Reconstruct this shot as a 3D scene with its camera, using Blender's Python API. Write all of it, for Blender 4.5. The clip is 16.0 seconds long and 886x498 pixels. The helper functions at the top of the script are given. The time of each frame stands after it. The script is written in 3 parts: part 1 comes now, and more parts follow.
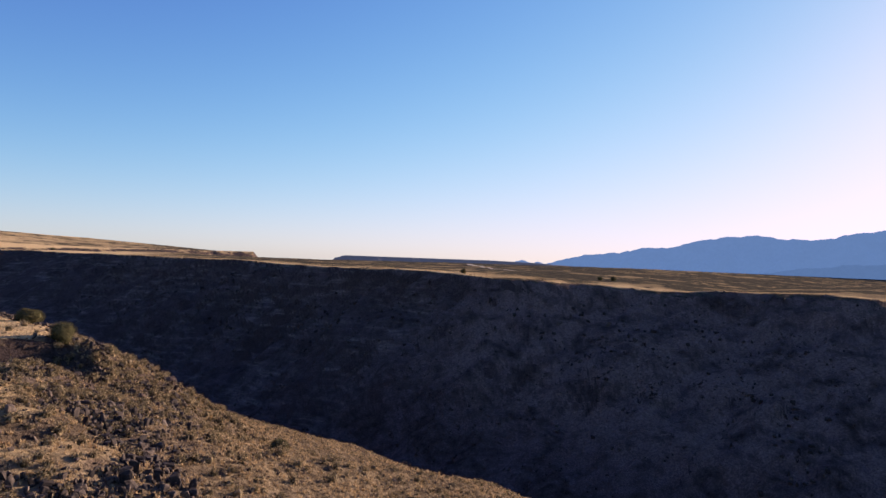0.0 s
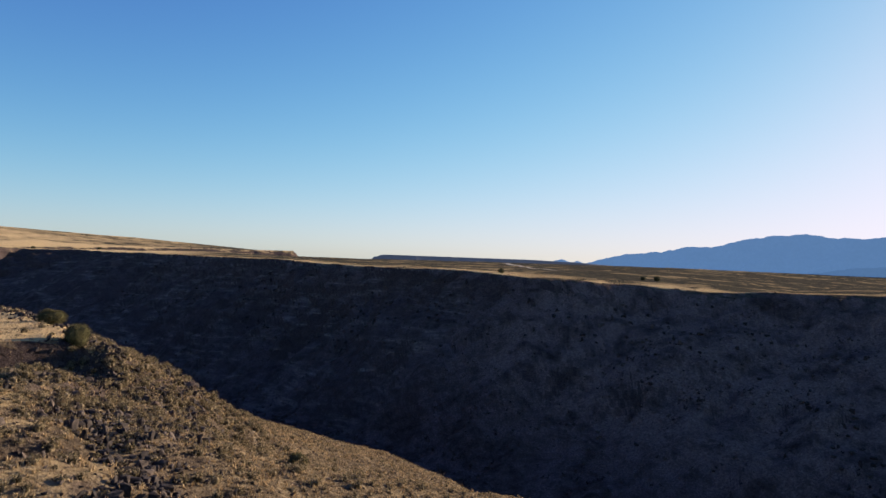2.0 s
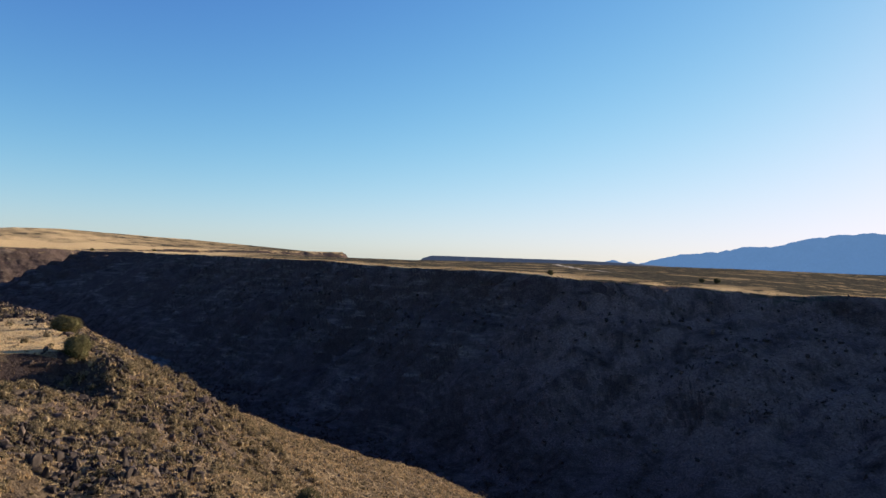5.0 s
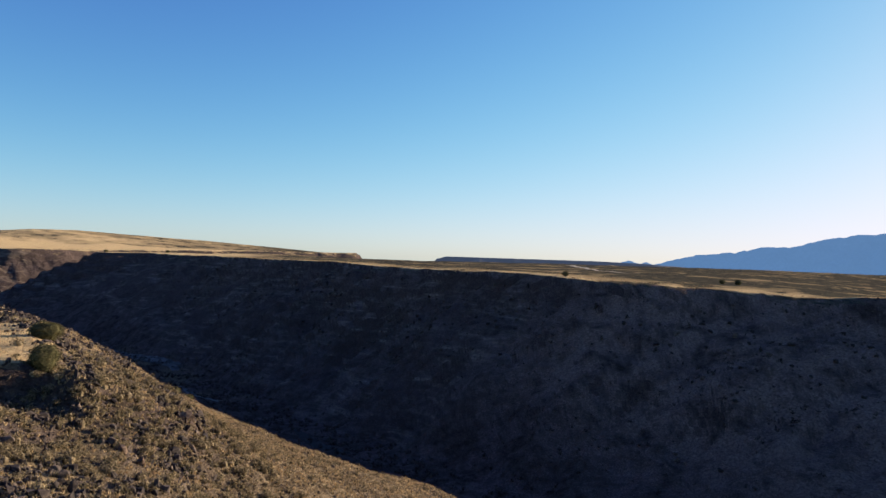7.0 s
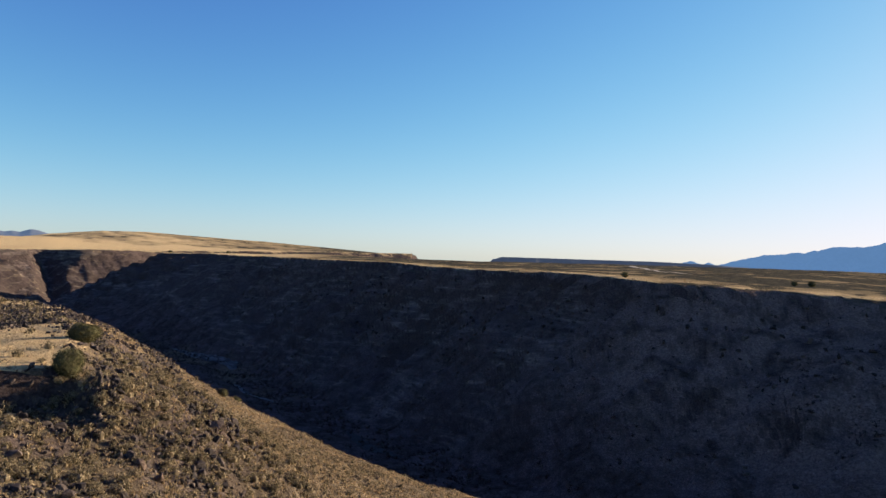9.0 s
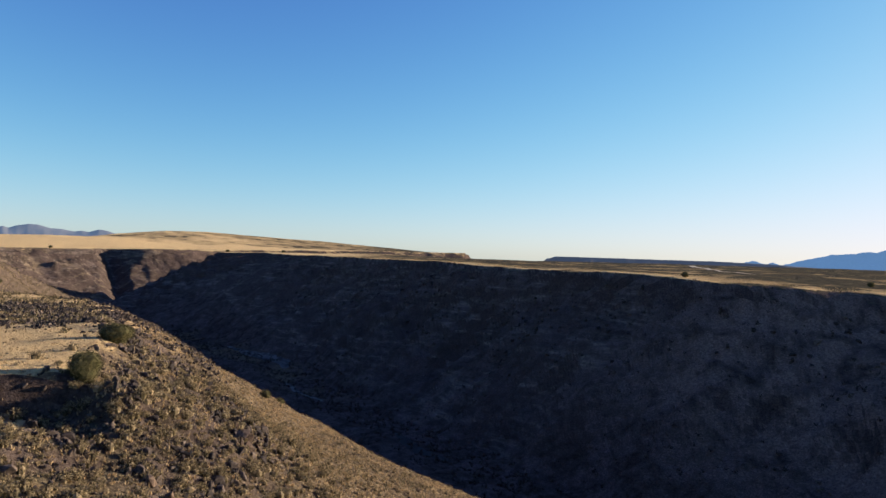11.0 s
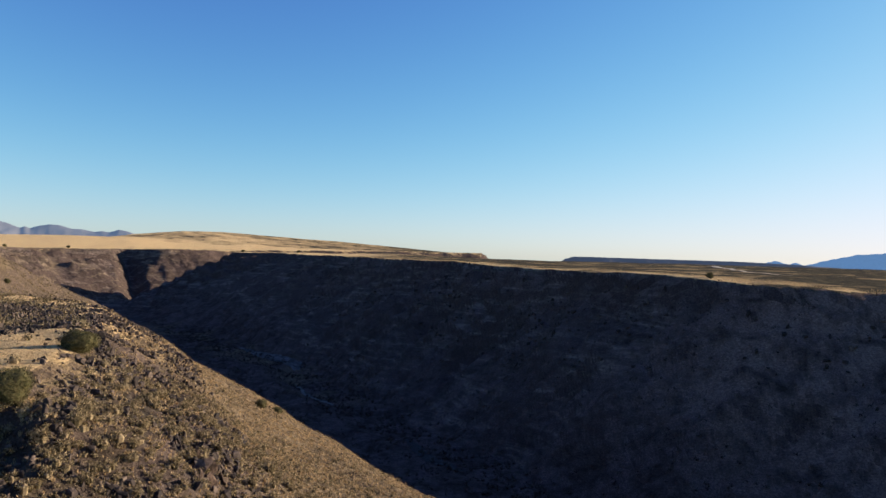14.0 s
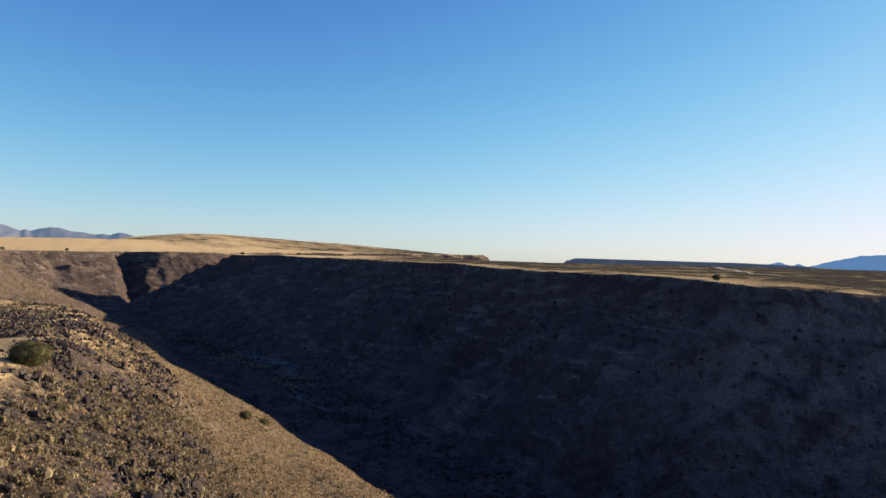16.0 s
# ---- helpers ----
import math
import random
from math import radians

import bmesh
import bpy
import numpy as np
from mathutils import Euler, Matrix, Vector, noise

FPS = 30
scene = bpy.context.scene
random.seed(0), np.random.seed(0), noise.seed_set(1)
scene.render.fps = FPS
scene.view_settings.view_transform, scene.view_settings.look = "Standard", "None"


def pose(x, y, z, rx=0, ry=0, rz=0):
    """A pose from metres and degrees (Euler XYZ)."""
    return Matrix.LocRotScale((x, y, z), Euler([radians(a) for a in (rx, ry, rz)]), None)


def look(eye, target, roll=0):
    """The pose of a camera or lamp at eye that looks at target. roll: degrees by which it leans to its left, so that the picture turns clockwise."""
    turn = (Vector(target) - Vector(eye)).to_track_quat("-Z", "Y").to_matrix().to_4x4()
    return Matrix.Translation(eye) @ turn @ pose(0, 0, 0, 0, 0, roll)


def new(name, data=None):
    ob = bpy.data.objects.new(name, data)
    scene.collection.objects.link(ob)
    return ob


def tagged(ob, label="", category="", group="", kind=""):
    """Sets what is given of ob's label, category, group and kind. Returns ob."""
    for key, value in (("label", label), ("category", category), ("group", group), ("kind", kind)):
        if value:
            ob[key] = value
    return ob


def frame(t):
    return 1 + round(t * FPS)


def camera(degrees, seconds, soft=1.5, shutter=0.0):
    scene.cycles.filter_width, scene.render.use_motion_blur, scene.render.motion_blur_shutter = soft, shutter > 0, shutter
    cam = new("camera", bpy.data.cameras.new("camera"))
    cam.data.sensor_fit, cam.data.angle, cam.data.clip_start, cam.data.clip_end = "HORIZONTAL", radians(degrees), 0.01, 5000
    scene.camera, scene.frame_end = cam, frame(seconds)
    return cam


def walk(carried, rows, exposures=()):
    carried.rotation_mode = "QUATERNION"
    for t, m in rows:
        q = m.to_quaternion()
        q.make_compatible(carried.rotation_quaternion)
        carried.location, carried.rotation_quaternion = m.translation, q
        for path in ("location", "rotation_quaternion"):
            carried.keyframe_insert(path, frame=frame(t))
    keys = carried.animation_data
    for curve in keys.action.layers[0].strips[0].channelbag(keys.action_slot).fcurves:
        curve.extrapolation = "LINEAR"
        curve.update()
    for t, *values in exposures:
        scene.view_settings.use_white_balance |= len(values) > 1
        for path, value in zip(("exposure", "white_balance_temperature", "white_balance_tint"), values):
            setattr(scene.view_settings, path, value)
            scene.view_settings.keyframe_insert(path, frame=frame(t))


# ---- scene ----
cam = camera(66.2, 16.0)
METRES, EYE, TILT, LEAN, TURN = 100.0, 130.0, 0.85, -1.5, 0.0
ROWS = [
    (0.0, 0.0, 0.0, 0.0, -0.0, 0.0, -0.0),
    (0.5, 0.0037, 0.0271, -0.0002, 0.05, 0.0, -0.04),
    (1.0, 0.0055, 0.0559, -0.0012, 0.13, 0.0, -0.04),
    (1.5, 0.0087, 0.0856, -0.0011, 1.52, -0.03, -0.04),
    (2.0, 0.0111, 0.1151, -0.0017, 3.25, -0.06, 0.02),
    (2.5, 0.014, 0.146, -0.0023, 4.43, -0.04, 0.06),
    (3.0, 0.0162, 0.1743, -0.0026, 5.12, -0.04, 0.08),
    (3.5, 0.0177, 0.2029, -0.0024, 5.84, -0.03, 0.1),
    (4.0, 0.0199, 0.2331, -0.0019, 6.44, -0.01, 0.13),
    (6.5, 0.0275, 0.4086, 0.0002, 8.31, 0.07, 0.27),
    (7.0, 0.0259, 0.4392, -0.0013, 8.62, 0.1, 0.28),
    (7.5, 0.0255, 0.4682, -0.002, 9.69, 0.12, 0.33),
    (8.0, 0.0257, 0.4985, -0.002, 11.06, 0.15, 0.33),
    (8.5, 0.0256, 0.5267, -0.003, 12.24, 0.17, 0.36),
    (9.0, 0.025, 0.5545, -0.0038, 13.34, 0.17, 0.36),
    (11.5, 0.0117, 0.7015, -0.0098, 18.71, 0.16, 0.37),
    (12.0, 0.009, 0.7284, -0.0098, 19.24, 0.17, 0.37),
    (12.5, 0.0051, 0.7568, -0.0103, 19.27, 0.18, 0.36),
    (13.0, 0.0007, 0.7873, -0.011, 19.29, 0.18, 0.35),
    (13.5, -0.0043, 0.8216, -0.0116, 19.3, 0.18, 0.36),
    (14.0, -0.0111, 0.8574, -0.0126, 19.3, 0.18, 0.38),
    (14.5, -0.0182, 0.8929, -0.0129, 19.34, 0.2, 0.41),
    (15.0, -0.0241, 0.9273, -0.0138, 19.39, 0.26, 0.44),
    (15.5, -0.0306, 0.9603, -0.0141, 19.43, 0.32, 0.48),
    (16.0, -0.0367, 0.9939, -0.0142, 19.45, 0.35, 0.51),
]
walk(cam, [(t, pose(0, 0, EYE, TILT, LEAN, TURN) @ pose(METRES * x, METRES * y, METRES * z, 90 + pitch, roll, yaw)) for t, x, y, z, yaw, pitch, roll in ROWS],
     [(0.0, 1.3, 5850, 30), (1.2, 1.22, 5800, 25), (1.6, 1.17, 5650, 17), (3.0, 1.22, 5650, 15), (6.5, 1.27, 5650, 13), (11.5, 1.3, 5650, 13), (16.0, 1.3, 5650, 13)])

# ---- light ----
SUN_EL, SUN_AZ = 11.5, 50.0          # degrees up, degrees to the right of +y
world = bpy.data.worlds.new("world")
scene.world = world
world.use_nodes = True
wn = world.node_tree
sky = wn.nodes.new("ShaderNodeTexSky")
sky.sky_type = "NISHITA"
sky.sun_disc = False
sky.sun_elevation, sky.sun_rotation = radians(SUN_EL), radians(SUN_AZ)
sky.altitude, sky.air_density, sky.dust_density, sky.ozone_density = 1500, 1.0, 1.0, 1.9
wn.nodes["Background"].inputs["Strength"].default_value = 0.075
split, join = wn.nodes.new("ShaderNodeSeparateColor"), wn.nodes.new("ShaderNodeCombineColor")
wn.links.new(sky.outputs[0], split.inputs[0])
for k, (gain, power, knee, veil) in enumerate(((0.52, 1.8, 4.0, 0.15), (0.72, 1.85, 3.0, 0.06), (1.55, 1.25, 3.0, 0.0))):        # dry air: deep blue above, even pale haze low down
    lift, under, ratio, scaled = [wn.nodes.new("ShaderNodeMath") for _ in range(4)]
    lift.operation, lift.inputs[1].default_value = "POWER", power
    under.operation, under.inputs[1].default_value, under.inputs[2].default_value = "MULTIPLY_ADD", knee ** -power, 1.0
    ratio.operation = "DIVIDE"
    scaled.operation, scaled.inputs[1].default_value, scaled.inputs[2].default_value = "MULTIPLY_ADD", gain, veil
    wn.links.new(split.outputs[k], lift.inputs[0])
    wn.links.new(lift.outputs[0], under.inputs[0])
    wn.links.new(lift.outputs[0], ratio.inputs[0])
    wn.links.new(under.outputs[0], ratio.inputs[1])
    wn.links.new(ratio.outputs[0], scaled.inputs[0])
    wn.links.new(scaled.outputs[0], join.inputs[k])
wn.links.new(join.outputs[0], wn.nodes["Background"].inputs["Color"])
sun = new("sun", bpy.data.lights.new("sun", "SUN"))
sun.data.energy, sun.data.angle, sun.data.color = 5.0, radians(0.5), (1.0, 0.785, 0.52)
SUN_DIR = Vector((math.sin(radians(SUN_AZ)) * math.cos(radians(SUN_EL)), math.cos(radians(SUN_AZ)) * math.cos(radians(SUN_EL)), math.sin(radians(SUN_EL))))
sun.matrix_world = look(SUN_DIR * 900 + Vector((0, 0, 300)), (0, 0, 300))


# ---- materials ----
def material(name, rough=0.9):
    m = bpy.data.materials.new(name)
    m.use_nodes = True
    b = m.node_tree.nodes["Principled BSDF"]
    b.inputs["Roughness"].default_value = rough
    b.inputs["Specular IOR Level"].default_value = 0.15
    return m, m.node_tree, b


def node(tree, kind, **sets):
    n = tree.nodes.new(kind)
    for k, v in sets.items():
        n.inputs[k.replace("_", " ")].default_value = v
    return n


def noise_tex(tree, coord, scale, detail=5.0, rough=0.6, distort=0.0):
    n = node(tree, "ShaderNodeTexNoise", Scale=scale, Detail=detail, Roughness=rough, Distortion=distort)
    tree.links.new(coord, n.inputs["Vector"])
    return n.outputs["Fac"]


def ramp(tree, fac, stops):
    n = tree.nodes.new("ShaderNodeValToRGB")
    e = n.color_ramp.elements
    while len(e) < len(stops):
        e.new(0.5)
    for el, (p, c) in zip(e, stops):
        el.position, el.color = p, (*c, 1.0)
    tree.links.new(fac, n.inputs["Fac"])
    return n.outputs["Color"]


def mix(tree, fac, a, b):
    n = tree.nodes.new("ShaderNodeMix")
    n.data_type = "RGBA"
    for sock, v in ((n.inputs["Factor"], fac), (n.inputs[6], a), (n.inputs[7], b)):
        if isinstance(v, bpy.types.NodeSocket):
            tree.links.new(v, sock)
        else:
            sock.default_value = v if not isinstance(v, tuple) else (*v, 1.0)
    return n.outputs[2]


def calc(tree, op, a, b=0.0, clamp=False):
    n = tree.nodes.new("ShaderNodeMath")
    n.operation, n.use_clamp = op, clamp
    for i, v in enumerate((a, b)):
        if isinstance(v, bpy.types.NodeSocket):
            tree.links.new(v, n.inputs[i])
        else:
            n.inputs[i].default_value = v
    return n.outputs[0]


def bump(tree, b, height, strength, dist):
    n = node(tree, "ShaderNodeBump", Strength=strength, Distance=dist)
    tree.links.new(height, n.inputs["Height"])
    tree.links.new(n.outputs[0], b.inputs["Normal"])
    return n


def ground_material():
    m, t, b = material("desert_ground", 1.0)
    b.inputs["Specular IOR Level"].default_value = 0.0
    geo = t.nodes.new("ShaderNodeNewGeometry")
    pos = geo.outputs["Position"]
    xyz = t.nodes.new("ShaderNodeSeparateXYZ")
    t.links.new(geo.outputs["True Normal"], xyz.inputs[0])
    fine = noise_tex(t, pos, 1.1, 6, 0.7)
    mid = noise_tex(t, pos, 0.16, 5, 0.65)
    wide = noise_tex(t, pos, 0.012, 6, 0.6, 0.6)
    soil = ramp(t, fine, [(0.30, (0.060, 0.044, 0.041)), (0.52, (0.136, 0.101, 0.089)), (0.74, (0.250, 0.187, 0.153))])
    grass = ramp(t, fine, [(0.28, (0.300, 0.203, 0.092)), (0.50, (0.485, 0.342, 0.162)), (0.74, (0.640, 0.474, 0.245))])
    scrub = ramp(t, fine, [(0.30, (0.025, 0.019, 0.015)), (0.60, (0.053, 0.041, 0.031)), (0.80, (0.092, 0.072, 0.052))])
    stone = ramp(t, fine, [(0.30, (0.037, 0.027, 0.024)), (0.55, (0.090, 0.066, 0.058)), (0.78, (0.175, 0.130, 0.108))])
    slope = calc(t, "MULTIPLY", calc(t, "SUBTRACT", 0.955, xyz.outputs["Z"]), 12.0, True)       # 0 on flats, 1 on hillsides
    zone = t.nodes.new("ShaderNodeAttribute")
    zone.attribute_name = "canyon"
    slope = calc(t, "MAXIMUM", slope, calc(t, "MULTIPLY", calc(t, "SUBTRACT", zone.outputs["Fac"], 0.03), 14.0, True))
    cliff = calc(t, "MULTIPLY", calc(t, "SUBTRACT", 0.72, xyz.outputs["Z"]), 7.0, True)
    lush = t.nodes.new("ShaderNodeAttribute")
    lush.attribute_name = "meadow"
    patch = ramp(t, mid, [(0.36, (0, 0, 0)), (0.64, (1, 1, 1))])
    broad = ramp(t, calc(t, "SUBTRACT", wide, calc(t, "MULTIPLY", lush.outputs["Fac"], 0.5)), [(0.22, (0, 0, 0)), (0.36, (1, 1, 1))])
    brush = calc(t, "MULTIPLY", broad, calc(t, "ADD", calc(t, "MULTIPLY", patch, 0.12), 0.88))
    thin = calc(t, "MULTIPLY", calc(t, "SUBTRACT", 0.82, lush.outputs["Fac"]), 2.4, True)       # thinner grass shows more soil
    brush = calc(t, "MAXIMUM", brush, calc(t, "MULTIPLY", thin, 0.62))
    clumps = ramp(t, noise_tex(t, pos, 0.04, 4, 0.6, 0.4), [(0.42, (0, 0, 0)), (0.58, (1, 1, 1))])
    cover = calc(t, "ADD", calc(t, "MULTIPLY", patch, 0.6), calc(t, "MULTIPLY", clumps, 0.4))
    sage = ramp(t, fine, [(0.30, (0.026, 0.026, 0.020)), (0.55, (0.053, 0.052, 0.040)), (0.78, (0.100, 0.094, 0.070))])
    flat = mix(t, brush, grass, sage)
    straw = ramp(t, fine, [(0.30, (0.070, 0.050, 0.029)), (0.50, (0.205, 0.150, 0.086)), (0.70, (0.480, 0.372, 0.222))])
    spots = ramp(t, noise_tex(t, pos, 0.55, 3, 0.6), [(0.46, (0, 0, 0)), (0.60, (1, 1, 1))])
    hill = mix(t, lush.outputs["Fac"], mix(t, cover, soil, scrub), mix(t, calc(t, "ADD", calc(t, "MULTIPLY", patch, 0.2), calc(t, "MULTIPLY", spots, 0.62)), straw, scrub))
    rock_shade_share = t.nodes.new("ShaderNodeAttribute")
    rock_shade_share.attribute_name = "rock_shade"
    layered = t.nodes.new("ShaderNodeMapping")                      # lava flows lie level, with pale dust and grass on their treads
    layered.inputs["Scale"].default_value = (0.022, 0.022, 0.26)
    t.links.new(pos, layered.inputs["Vector"])
    beds = ramp(t, noise_tex(t, layered.outputs[0], 1.0, 5, 0.65, 0.3), [(0.38, (0.036, 0.030, 0.028)), (0.50, (0.100, 0.082, 0.070)), (0.57, (0.220, 0.180, 0.140)), (0.66, (0.420, 0.340, 0.245))])
    # high shares turn to dark stone: the left wall's deep shade, as colour
    hill = mix(t, calc(t, "MULTIPLY", rock_shade_share.outputs["Fac"], calc(t, "SUBTRACT", 0.85, calc(t, "MULTIPLY", spots, 0.5))), hill, mix(t, calc(t, "ADD", calc(t, "MULTIPLY", spots, 0.5), calc(t, "MULTIPLY", calc(t, "SUBTRACT", rock_shade_share.outputs["Fac"], 0.52), 3.5, True), True), beds, stone))
    flank_light_share = t.nodes.new("ShaderNodeAttribute")
    flank_light_share.attribute_name = "flank_light"
    # pale ramp that carries the right flank's open-sky brightness as colour
    flank_light = ramp(t, fine, [(0.30, (0.070, 0.049, 0.038)), (0.50, (0.200, 0.141, 0.108)), (0.68, (0.380, 0.272, 0.205))])
    hill = mix(t, calc(t, "MULTIPLY", flank_light_share.outputs["Fac"], calc(t, "SUBTRACT", 1.0, calc(t, "MULTIPLY", spots, 0.55))), hill, flank_light)
    col = mix(t, slope, flat, hill)
    col = mix(t, cliff, col, mix(t, calc(t, "MULTIPLY", cover, 0.7), stone, scrub))
    t.links.new(col, b.inputs["Base Color"])
    fuzz = calc(t, "MULTIPLY", calc(t, "SUBTRACT", 1.0, calc(t, "MAXIMUM", slope, calc(t, "MULTIPLY", brush, 1.4)), True), 0.3)      # standing blades catch low light
    t.links.new(fuzz, b.inputs["Sheen Weight"])
    b.inputs["Sheen Roughness"].default_value = 0.6
    t.links.new(mix(t, 0.5, col, (0.88, 0.66, 0.38)), b.inputs["Sheen Tint"])
    relief = bump(t, b, calc(t, "ADD", fine, calc(t, "MULTIPLY", mid, 2.0)), 1.0, 1.3)
    t.links.new(calc(t, "ADD", calc(t, "MULTIPLY", slope, 0.2), 0.8), relief.inputs["Strength"])
    return m


def plain_material(name, stops, scale, rough=0.9, bump_d=0.05, vary=0.35):
    """Colour by noise at two scales, and a shade of its own for each piece."""
    m, t, b = material(name, rough)
    geo = t.nodes.new("ShaderNodeNewGeometry")
    info = t.nodes.new("ShaderNodeObjectInfo")
    f = noise_tex(t, geo.outputs["Position"], scale, 5, 0.65)
    rnd = calc(t, "FRACT", calc(t, "ADD", geo.outputs["Random Per Island"], info.outputs["Random"]))
    f2 = calc(t, "ADD", f, calc(t, "MULTIPLY", calc(t, "SUBTRACT", rnd, 0.5), vary))
    t.links.new(ramp(t, f2, stops), b.inputs["Base Color"])
    bump(t, b, noise_tex(t, geo.outputs["Position"], scale * 3, 4, 0.7), 0.7, bump_d)
    return m


def leafy(name, stops, *rest):
    """A leaf material that lets some light through."""
    m = plain_material(name, stops, *rest)
    t = m.node_tree
    b, out = t.nodes["Principled BSDF"], t.nodes["Material Output"]
    thin, both = t.nodes.new("ShaderNodeBsdfTranslucent"), node(t, "ShaderNodeMixShader", Fac=0.3)
    t.links.new(b.inputs["Base Color"].links[0].from_socket, thin.inputs["Color"])
    t.links.new(b.outputs[0], both.inputs[1])
    t.links.new(thin.outputs[0], both.inputs[2])
    t.links.new(both.outputs[0], out.inputs["Surface"])
    return m


GROUND = ground_material()
BASALT = plain_material("basalt", [(0.25, (0.018, 0.014, 0.012)), (0.55, (0.048, 0.036, 0.029)), (0.8, (0.150, 0.112, 0.084))], 1.6, 0.85, 0.06)
SCRUB = leafy("scrub_leaf", [(0.22, (0.052, 0.041, 0.020)), (0.5, (0.168, 0.129, 0.066)), (0.8, (0.350, 0.268, 0.150))], 0.9, 0.9, 0.02, 0.8)
DRY = leafy("dry_brush_leaf", [(0.22, (0.085, 0.060, 0.036)), (0.5, (0.215, 0.158, 0.095)), (0.8, (0.420, 0.325, 0.200))], 0.7, 0.9, 0.02, 0.8)
# scrub_leaf made darker and less green: tone of the shaded wall in colour
BRUSH = leafy("shade_toned_leaf", [(0.22, (0.020, 0.015, 0.012)), (0.5, (0.052, 0.040, 0.032)), (0.8, (0.110, 0.084, 0.064))], 0.9, 0.9, 0.02, 0.6)
STRAW = leafy("straw_grass", [(0.3, (0.240, 0.167, 0.085)), (0.55, (0.440, 0.315, 0.160)), (0.8, (0.600, 0.445, 0.245))], 0.8, 0.9, 0.02, 0.5)
JUNIPER = leafy("juniper_leaf", [(0.25, (0.036, 0.035, 0.015)), (0.5, (0.082, 0.075, 0.030)), (0.8, (0.165, 0.135, 0.060))], 1.5, 0.9, 0.02, 0.4)
BARK = plain_material("bark", [(0.3, (0.045, 0.032, 0.024)), (0.7, (0.150, 0.115, 0.085))], 6.0)
STALK = plain_material("dry_stalk", [(0.3, (0.120, 0.090, 0.055)), (0.7, (0.260, 0.200, 0.130))], 5.0)
TRACK = plain_material("track_dust", [(0.3, (0.380, 0.300, 0.200)), (0.7, (0.520, 0.430, 0.310))], 0.3)


# ---- plan of the canyon ----
# u runs up the canyon, v across it from the near rim to the far rim; the eye starts at z = EYE
UX, UY, OX, OY = -0.735, 0.678, -85.0, 150.0


def to_uv(x, y):
    return (x - OX) * UX + (y - OY) * UY, (x - OX) * UY - (y - OY) * UX


def to_xy(u, v):
    return OX + u * UX + v * UY, OY + u * UY - v * UX


NEAR_RIM = [(-5200, -900), (-1200, -400), (-420, -190), (-180, -100), (-75, -40), (-20, -12), (20, 3), (60, 8), (130, 17), (200, 14), (260, 2), (340, -36), (470, -82), (870, -92),
            (1200, -190), (1480, -215), (1740, -130), (1850, 30), (1960, 112), (1880, 215), (1925, 330), (2040, 480), (2160, 720), (2500, 5200)]
FAR_RIM = [(-5200, 500), (-900, 640), (-300, 560), (-60, 520), (50, 500), (130, 450), (200, 392), (420, 384), (700, 392), (1000, 380), (1330, 382), (1480, 352), (1565, 334),
           (1600, 420), (1610, 700), (1540, 1500), (1450, 5200)]
FLOOR = [(-5200, -200), (-900, 190), (-200, 235), (100, 222), (400, 214), (650, 206), (1000, 140), (1250, 66), (1430, 52), (1580, 88), (1680, 220), (1730, 420), (1780, 700), (1800, 1500), (1850, 5200)]


def smooth_line(pts, n=6):
    """A Catmull-Rom curve through the points of the plan."""
    p = np.array([pts[0], *pts, pts[-1]], float)
    out = []
    for i in range(1, len(p) - 2):
        for k in range(n):
            s = k / n
            out.append(0.5 * (2 * p[i] + (p[i + 1] - p[i - 1]) * s + (2 * p[i - 1] - 5 * p[i] + 4 * p[i + 1] - p[i + 2]) * s * s + (3 * p[i] - p[i - 1] - 3 * p[i + 1] + p[i + 2]) * s ** 3))
    out.append(p[-2])
    return np.array(out)


def dist_to(line, u, v):
    best = np.full(u.shape, 1e18)
    for (au, av), (bu, bv) in zip(line[:-1], line[1:]):
        du, dv = bu - au, bv - av
        s = np.clip(((u - au) * du + (v - av) * dv) / (du * du + dv * dv + 1e-9), 0, 1)
        best = np.minimum(best, (u - au - s * du) ** 2 + (v - av - s * dv) ** 2)
    return np.sqrt(best)


def inside(poly, u, v):
    r = np.zeros(u.shape, bool)
    for (au, av), (bu, bv) in zip(poly, np.roll(poly, -1, 0)):
        if av != bv:
            r ^= ((av > v) != (bv > v)) & (u < (bu - au) * (v - av) / (bv - av) + au)
    return r


LINE_N, LINE_F, LINE_C = smooth_line(NEAR_RIM), smooth_line(FAR_RIM), smooth_line(FLOOR)
POLY = np.vstack([LINE_N, LINE_F[::-1]])


def hash2(i, j, k):
    h = np.sin(i * 127.1 + j * 311.7 + k * 74.7) * 43758.5453
    return h - np.floor(h)


def vnoise(x, y, k=0):
    i, j = np.floor(x), np.floor(y)
    f, g = x - i, y - j
    f, g = f * f * (3 - 2 * f), g * g * (3 - 2 * g)
    a, b, c, d = hash2(i, j, k), hash2(i + 1, j, k), hash2(i, j + 1, k), hash2(i + 1, j + 1, k)
    return a + (b - a) * f + (c - a) * g + (a - b - c + d) * f * g - 0.5


def fbm(x, y, octaves, k=0, gain=0.5):
    r, amp = 0, 1.0
    for o in range(octaves):
        r = r + amp * vnoise(x, y, k + 17 * o)
        x, y, amp = x * 2.03 + 11.3, y * 2.03 - 5.7, amp * gain
    return r


def step(a, b, x):
    s = np.clip((x - a) / (b - a), 0, 1)
    return s * s * (3 - 2 * s)


